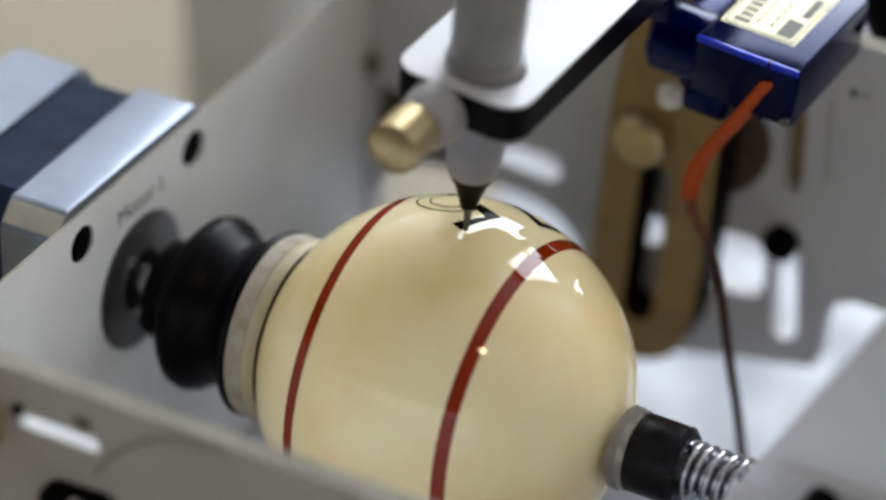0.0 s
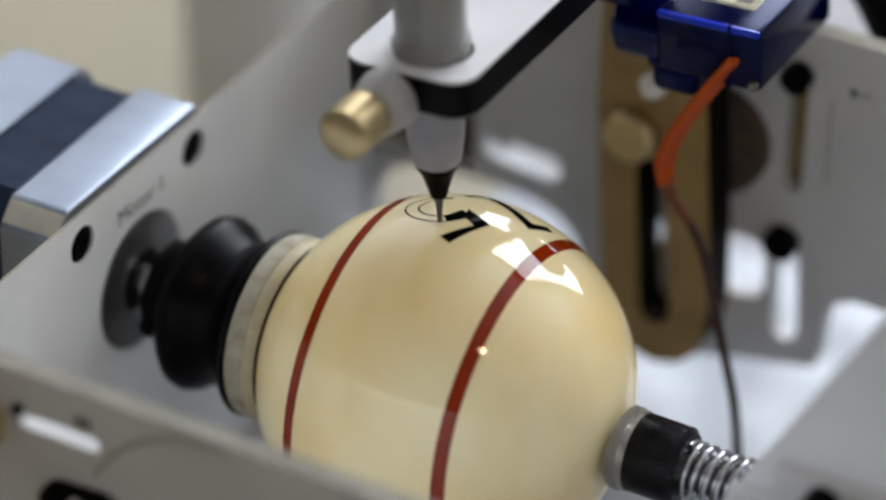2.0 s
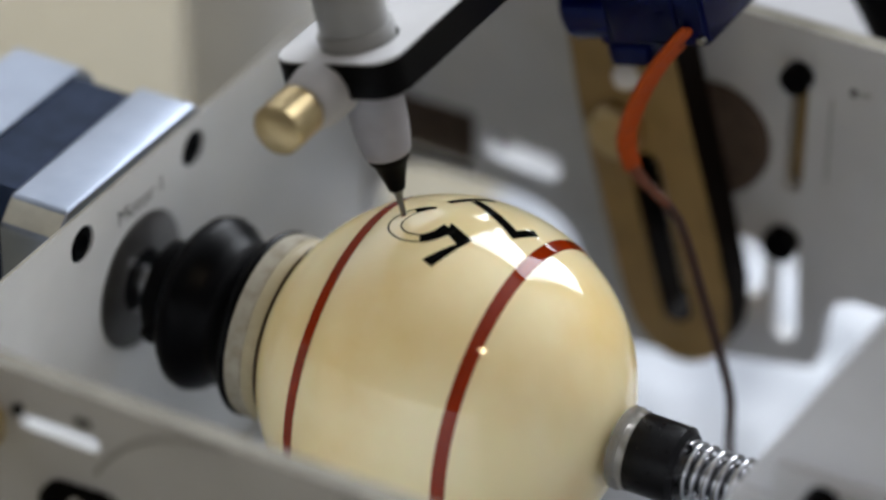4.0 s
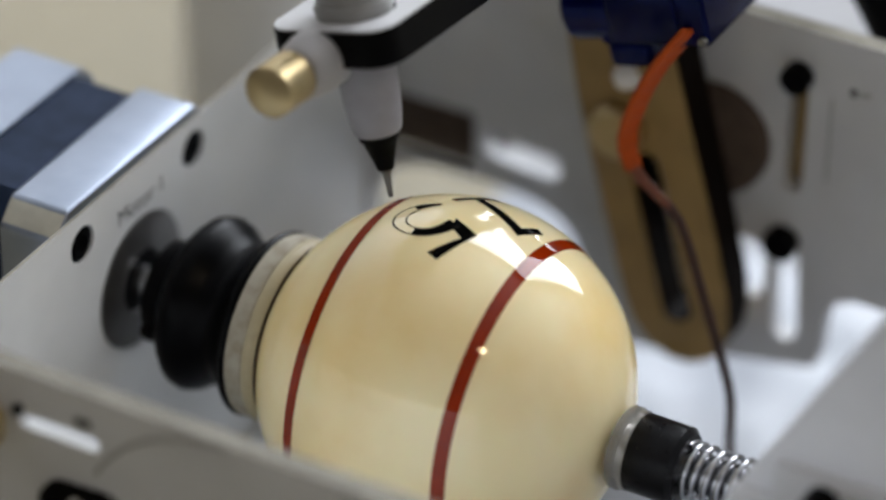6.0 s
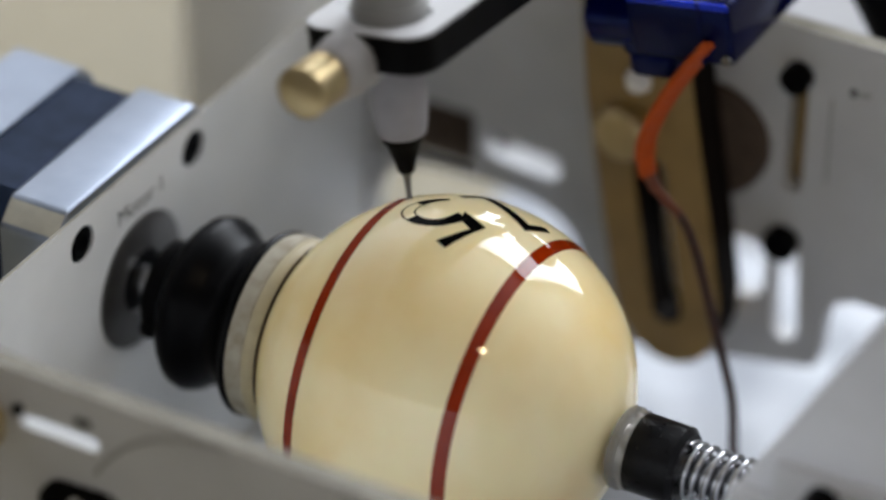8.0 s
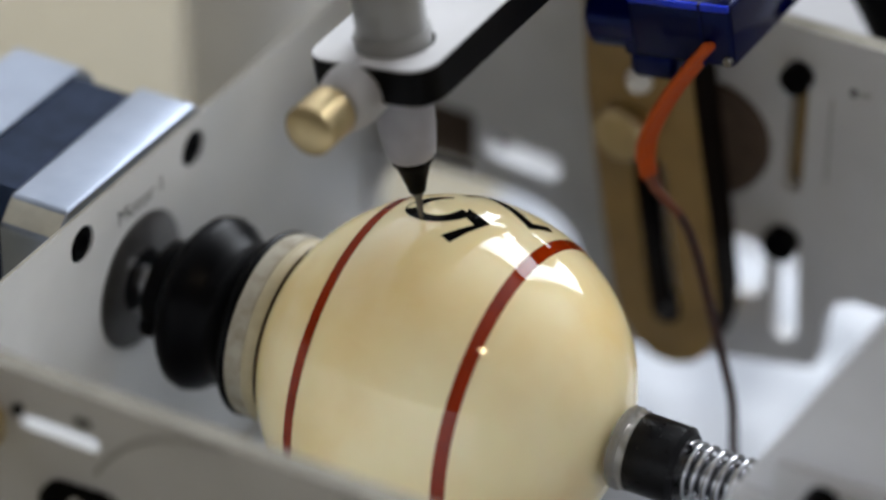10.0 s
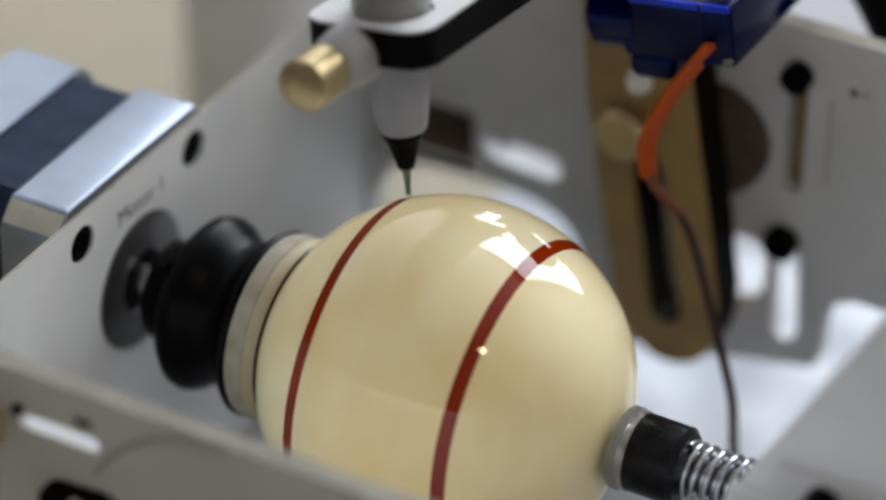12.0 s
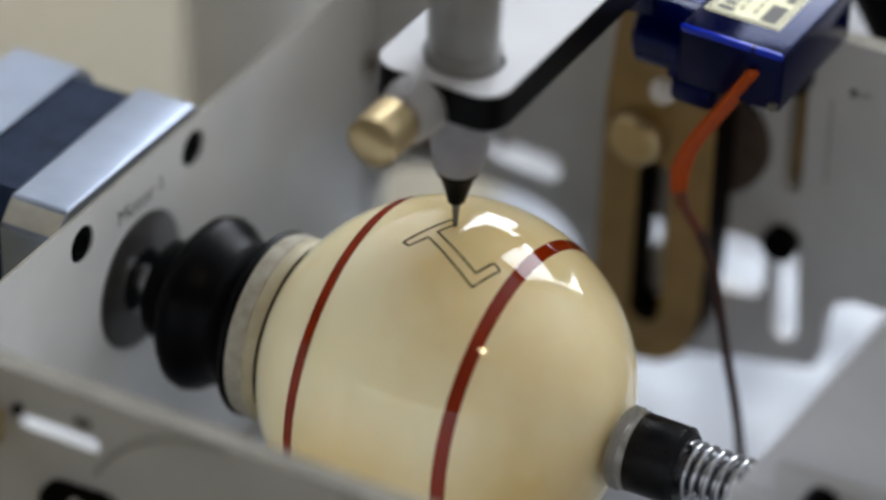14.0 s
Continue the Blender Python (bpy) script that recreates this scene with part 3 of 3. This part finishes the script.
def spline(points, n):
    out = []
    p = [points[0]] + list(points) + [points[-1]]
    for i in range(1, len(p) - 2):
        for k in range(n):
            t = k / n
            out.append(tuple(0.5 * (2 * p[i][c] + (p[i + 1][c] - p[i - 1][c]) * t + (2 * p[i - 1][c] - 5 * p[i][c] + 4 * p[i + 1][c] - p[i + 2][c]) * t * t
                                    + (3 * p[i][c] - p[i - 1][c] - 3 * p[i + 1][c] + p[i + 2][c]) * t ** 3) for c in range(len(points[0]))))
    return out + [tuple(points[-1])]


# the corners of the figure one: foot bar, stem, flag
ONE = dict(A=(-4.5, -6.3), B=(-3.3, -6.7), C=(-1.45, -4.05), D=(8.45, -9.52), E=(10.3, -4.23), F=(8.97, -3.55), G=(7.75, -6.97), H=(-0.95, -2.45), I=(0.58, 0.5), J=(-0.67, 1.2))


def moved(p, ds):
    return (p[0], p[1] + ds)


ONE_TURN = 18.7
g = {k: moved(v, ONE_TURN) for k, v in ONE.items()}
bm = strip(between(g["A"], g["J"], 8), between(g["B"], g["I"], 8), 2, 0.04)
strip(between(g["C"], g["D"], 10), between(g["H"], g["G"], 10), 2, 0.044, bm)
strip(between(g["D"], g["E"], 6), between(g["G"], g["F"], 6), 2, 0.048, bm)
part("digit_one", bm, INK, ball, "black inked figure one", smooth=180)

# figure five: bar and stem are full from the start, the bowl is filled in on the way
bm = strip(between((-0.15, -2.75), (2.8, 2.2), 6), between((1.75, -3.5), (4.39, 4.08), 6), 2, 0.04)
strip(between((3.06, 2.0), (0.55, 3.5), 6), between((4.39, 4.08), (-0.34, 6.17), 6), 2, 0.044, bm)
ribbon([(0.9, 4.3), (0.1, 4.0), (-0.6, 3.2)], [1.7, 2.1, 1.7], 0.046, bm)
part("digit_five", bm, INK, ball, "black inked figure five", smooth=180)
bowl = spline([(0.15, 4.85, 2.4), (-0.85, 2.5, 2.0), (-2.6, 0.95, 1.8), (-5.2, 0.75, 1.9), (-7.4, 2.1, 2.1), (-8.15, 4.3, 2.2), (-7.3, 7.0, 1.9), (-5.9, 8.5, 1.4), (-4.5, 9.4, 0.7)], 6)
for sign in (-1, 1):
    edge = []
    for i, (x, q, w) in enumerate(bowl):
        a, b = bowl[max(i - 1, 0)], bowl[min(i + 1, len(bowl) - 1)]
        d = math.hypot(b[0] - a[0], b[1] - a[1])
        edge.append((x - sign * (b[1] - a[1]) / d * (w / 2 - 0.12), q + sign * (b[0] - a[0]) / d * (w / 2 - 0.12)))
    part("ink_line", ribbon(edge, [0.27] * len(edge), 0.05), INK_THIN, ball, "thin black ink outline", smooth=180)
# seconds at which each stretch of the bowl is hatched, from the stem and from the tip
FILL = [0, 0, 0, 0, 0, 0, 0, 1.0, 1.9, 2.3, 2.7, 3.6, 4.1, 4.9, 5.4, 5.9, 6.3, 6.6, 7.0, 7.3, 7.6, 8.1, 8.3, 8.8, 9.2, 9.6, 9.9, 10.2, 10.45, 10.6, 10.5, 10.3, 9.3, 8.5, 7.4, 6.4, 5.5, 4.2, 2.6, 1.2, 0, 0, 0, 0, 0, 0, 0, 0]
STROKES = []
for i in range(len(bowl) - 1):
    seg = [bowl[i], bowl[i + 1]]
    d = math.hypot(seg[1][0] - seg[0][0], seg[1][1] - seg[0][1])
    ext = 0.06 / d
    p = [tuple(seg[0][c] - (seg[1][c] - seg[0][c]) * ext for c in range(3)), tuple(seg[1][c] + (seg[1][c] - seg[0][c]) * ext for c in range(3))]
    ob = part("ink_stroke", ribbon([(q[0], q[1]) for q in p], [q[2] for q in p], 0.042 + 0.001 * (i % 3)), INK, ball, smooth=180)
    STROKES.append((ob, on_ball(p[0][0], p[0][1], R), FILL[i]))

# a second figure one, drawn as an outline on the far side of the ball
SECOND = -150.0
TRACE = [("I", 12.6), ("H", 12.8), ("G", 13.0), ("F", 13.1), ("E", 13.2), ("D", 13.3), ("C", 13.62), ("B", 13.7), ("A", 13.77), ("J", 13.93), ("I", 14.0)]
for (a, t0), (b, t1) in zip(TRACE, TRACE[1:]):
    length = math.hypot(ONE[b][0] - ONE[a][0], ONE[b][1] - ONE[a][1])
    n = max(1, round(length / 1.3))
    way = between(ONE[a], ONE[b], n)
    for k in range(n):
        p, q = (moved(w, SECOND * math.pi / 180 * R) for w in way[k:k + 2])
        ob = part("ink_line", ribbon([p, ((p[0] + q[0]) / 2, (p[1] + q[1]) / 2), q], [0.3] * 3, 0.045), INK_THIN, ball, "thin black ink outline", smooth=180)
        STROKES.append((ob, on_ball(p[0], p[1], R), t0 + (t1 - t0) * (k + 0.5) / n))


def ink_motion():
    """Each stroke rises through the polish as the pen passes."""
    for ob, out, t in STROKES:
        if t > 0:
            low = Matrix.Translation(out.normalized() * -0.0002)
            rows = [(0.0, low), (t - 0.05, low), (t, Matrix()), (14.0, Matrix())] if t < 13.95 else [(0.0, low), (t - 0.06, low), (14.0, Matrix())]
            walk(ob, rows)


# ---- servo cable: rigid links that follow the swing ----
cable = thing("servo_cable", (0, 42, 0), "flat orange and brown servo cable hanging down", "cable")
CABLE_SHAPES = ((-17.1, [(16.2, 45.2), (11.7, 37.9), (8.8, 30.9), (7.2, 24.3), (8.1, 19.5), (11.0, 16.3), (16.0, 13.3), (18.7, 8.5), (22.2, -0.8), (25.7, -10.3), (28.1, -18.1), (28.4, -27.5), (29.4, -34.2), (30.9, -49.4)]),
                (3.3, [(29.4, 40.6), (25.2, 33.7), (20.1, 25.5), (18.2, 19.8), (18.6, 14.7), (21.5, 10.5), (24.0, 5.1), (25.6, -1.7), (27.5, -11.8), (28.9, -17.8), (30.8, -28.2), (31.4, -34.2), (32.9, -49.4)]),
                (20.9, [(41.8, 30.0), (36.2, 21.0), (30.6, 12.7), (29.2, 6.4), (29.5, -2.9), (30.8, -15.1), (31.7, -27.8), (32.0, -34.2), (33.5, -49.4)]))
LINKS = 36


def resampled(points, n):
    pts = spline(points, 10)
    run = [0.0]
    for p, q in zip(pts, pts[1:]):
        run.append(run[-1] + math.hypot(q[0] - p[0], q[1] - p[1]))
    at = [run[-1] * i / n for i in range(n + 1)]
    return np.array([[np.interp(a, run, [p[c] for p in pts]) for c in (0, 1)] for a in at])


SHAPES = [(a, resampled(p, LINKS)) for a, p in CABLE_SHAPES]


def cable_nodes(a):
    (a0, s0), (a1, s1), (a2, s2) = SHAPES
    if a < a1:
        return s0 + (s1 - s0) * (a - a0) / (a1 - a0)
    return s1 + (s2 - s1) * (a - a1) / (a2 - a1)


def link_mesh(length, r, wide):
    prof = [(-length / 2 - r * math.sin(x), r * math.cos(x)) for x in (1.5, 1.0, 0.5)] + [(-length / 2, r), (length / 2, r)] + [(length / 2 + r * math.sin(x), r * math.cos(x)) for x in (0.5, 1.0, 1.5)]
    bm = bmesh.new()
    for k in (-1, 0, 1):
        lathe(prof, axis="z", seg=10, centre=(0, k * wide, 0), bm=bm)
    return bm


CABLE = []
for i in range(LINKS):
    longest = max(float(np.hypot(*(s[i + 1] - s[i]))) for _, s in SHAPES)
    f = i / LINKS
    wide = 1.1 if f < 0.22 else 1.1 - 0.8 * min(1.0, (f - 0.22) / 0.08)
    skin = ORANGE if f < 0.275 else WIRE_RED if f < 0.36 else MAROON
    CABLE.append(part("wire_link", link_mesh(longest, 0.68 if f < 0.27 else 0.5, wide), skin, cable))


def cable_motion():
    rows = [[] for _ in CABLE]
    for t, a, _ in PEN:
        nodes = cable_nodes(a)
        for i in range(LINKS):
            p, q = nodes[i], nodes[i + 1]
            m = Matrix.Translation(Vector(((p[0] + q[0]) / 2, -0.6 * math.sin(math.pi * i / LINKS), (p[1] + q[1]) / 2)) / 1000)
            twist = 0.9 * min(1.0, max(0.0, (i / LINKS - 0.2) / 0.16))
            turn = math.atan2(q[0] - p[0], q[1] - p[1])
            rows[i].append((t, m @ Matrix.Rotation(turn, 4, "Y") @ Matrix.Rotation(twist + 0.5, 4, "Z")))
    for ob, r in zip(CABLE, rows):
        walk(ob, r)


# ---- small parts of the frame ----
data = bpy.data.curves.new("motor_mark", "FONT")
data.body, data.size, data.align_x, data.align_y, data.extrude = "Motor 1", 3.9, "CENTER", "CENTER", 0.0
text = new("text_source", data)
bm = bmesh.new()
bm.from_mesh(text.to_mesh())
bpy.data.objects.remove(text)
bm.transform(Matrix(((0, 0, 1, -53.96), (1, 0, 0, 0.6), (0, 1, 0, 14.2), (0, 0, 0, 1))))
fp("lettering", bm, PRINT, left_plate, "grey printed word and number")

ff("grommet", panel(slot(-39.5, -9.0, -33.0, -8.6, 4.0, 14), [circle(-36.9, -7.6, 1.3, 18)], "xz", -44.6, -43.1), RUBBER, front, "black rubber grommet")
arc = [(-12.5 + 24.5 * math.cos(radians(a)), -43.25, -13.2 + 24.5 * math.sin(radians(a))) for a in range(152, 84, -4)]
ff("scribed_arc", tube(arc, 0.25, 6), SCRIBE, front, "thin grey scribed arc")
ff("panel_mark", box(-37.3, -34.7, -43.4, -43.1, 6.2, 7.5, 0.0), RUBBER, front, "small black printed mark")
# white plug added to imitate the light seen through the grommet's hole
ff("grommet_eye", lathe([(-44.7, 0), (-44.7, 1.2), (-43.2, 1.25)], axis="y", seg=20, centre=(-36.9, 0, -7.6)), WHITE_SPOT, front, "white plug standing in for the bright hole in the grommet")
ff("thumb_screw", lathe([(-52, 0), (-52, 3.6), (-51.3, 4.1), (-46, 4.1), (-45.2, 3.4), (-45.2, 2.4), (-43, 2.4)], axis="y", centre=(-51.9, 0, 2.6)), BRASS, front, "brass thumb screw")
# small black disc in place of a dark hole beside the slot
ff("hole_disc", lathe([(-44.0, 0), (-44.0, 0.9), (-43.1, 1.0)], axis="y", seg=20, centre=(-47.2, 0, 5.3)), RUBBER, front)
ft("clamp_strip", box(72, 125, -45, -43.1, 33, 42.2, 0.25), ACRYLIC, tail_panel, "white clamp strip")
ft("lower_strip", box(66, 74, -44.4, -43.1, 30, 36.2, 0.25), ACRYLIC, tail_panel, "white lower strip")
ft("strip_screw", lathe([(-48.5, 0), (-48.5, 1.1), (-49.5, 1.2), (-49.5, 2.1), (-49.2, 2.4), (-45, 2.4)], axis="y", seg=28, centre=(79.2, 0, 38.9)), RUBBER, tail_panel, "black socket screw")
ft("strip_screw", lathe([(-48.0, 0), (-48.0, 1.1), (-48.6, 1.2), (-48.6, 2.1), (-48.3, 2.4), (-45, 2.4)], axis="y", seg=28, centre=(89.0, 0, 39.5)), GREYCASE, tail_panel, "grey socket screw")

for x, z, r in ((23.7, 24.6, 2.5), (23.1, -6.6, 2.9)):
    fp("slot_screw", lathe([(67.6, 0), (67.6, 1.4), (67.2, 1.5), (67.2, r - 0.4), (67.6, r), (70.2, r)], axis="y", seg=28, centre=(x, 0, z)), RUBBER, back, "black socket screw")
# strip added so that the slot looks dim inside
fp("slot_backing", box(20, 28, 74, 76, 0, 28, 0.2), BROWN, back, "strip added behind the slot to make it dim")
# block added only to give the opening its dark tone
fp("window_backing", box(-56, -31, 74.5, 79, -14.5, 2, 0.3), DEEP, back, "block added behind the opening to make it dark")
fp("pen_motor_boss", lathe([(67.9, 0), (67.9, 9.4), (68.6, 10.0), (70.1, 10.0)], axis="y", seg=48, centre=(9.8, 0, 9.0)), DEEP, back, "dark motor boss")
fp("scribed_line", box(29.4, 29.65, 69.88, 69.98, 6.5, 22.0, 0.0), SCRIBE, back, "faint scribed line")
fp("panel_mark", box(34.2, 35.8, 69.88, 69.98, 24.2, 24.6, 0.0), SCRIBE, back, "faint printed dash")
fp("panel_mark", box(32.4, 33.6, 69.9, 69.98, 23.6, 24.8, 0.0), PRINT, back, "small grey printed mark")
# dark block put where the panel has a small hole
fp("panel_mark", box(-53.6, -52.0, 68.0, 69.9, 1.4, 4.6, 0.2), DEEP, back, "small dark block in place of a hole")

loop = [(12, 98, 58), (20, 93, 45), (27, 89, 35), (36, 86, 24), (46, 84, 6), (53, 83, -12), (58, 84, -27.8), (70, 86, -28.0)]
cord = thing("black_cord", (0, 0, 0), "thick black cord running down behind the rear panel", "cord")
part("sheath", tube(spline(loop, 6), 5.0, 14), RUBBER, cord)

case = thing("grey_case", (-87, 107, -H), "grey rounded plastic case standing on the table", "case")
part("case_body", box(-24, 6, -14, 24, 0.2, 52, 12, 6), GREYCASE, case)
part("case_seam", box(-24.2, 6.2, -2, 12, 30, 30.8, 0.2), GREYCASE, case)

bulb = thing("ceiling_spot", (660, -350, 1000), "small warm spotlight hanging over the table", "lamp")
part("shade", lathe([(0, 34), (40, 30), (90, 14), (92, 0)], axis="z"), ALU, bulb)
part("stem", lathe([(90, 4), (667, 4)], axis="z", seg=12), ALU, bulb)

# ---- motions ----


def motions():
    pivot = Matrix.Translation(mm(0, 0, 0))
    walk(carriage, [(t, pivot @ Matrix.Rotation(radians(a), 4, "Y")) for t, a, _ in PEN])
    hinge = Vector((0, 0.046, 0.054))
    walk(lever, [(t, Matrix.Translation(hinge) @ Matrix.Rotation(radians(-lift), 4, "X") @ Matrix.Translation(-hinge)) for t, _, lift in PEN])
    walk(ball, [(t, Matrix.Translation(mm(0.05, 0, -0.15)) @ Matrix.Rotation(radians(-a), 4, "X")) for t, a in BALL])
    cable_motion()
    ink_motion()
    walk(chuck, [(t, Matrix.Translation(mm(-54, 0, 0)) @ Matrix.Rotation(radians(-a), 4, "X")) for t, a in BALL])


motions()
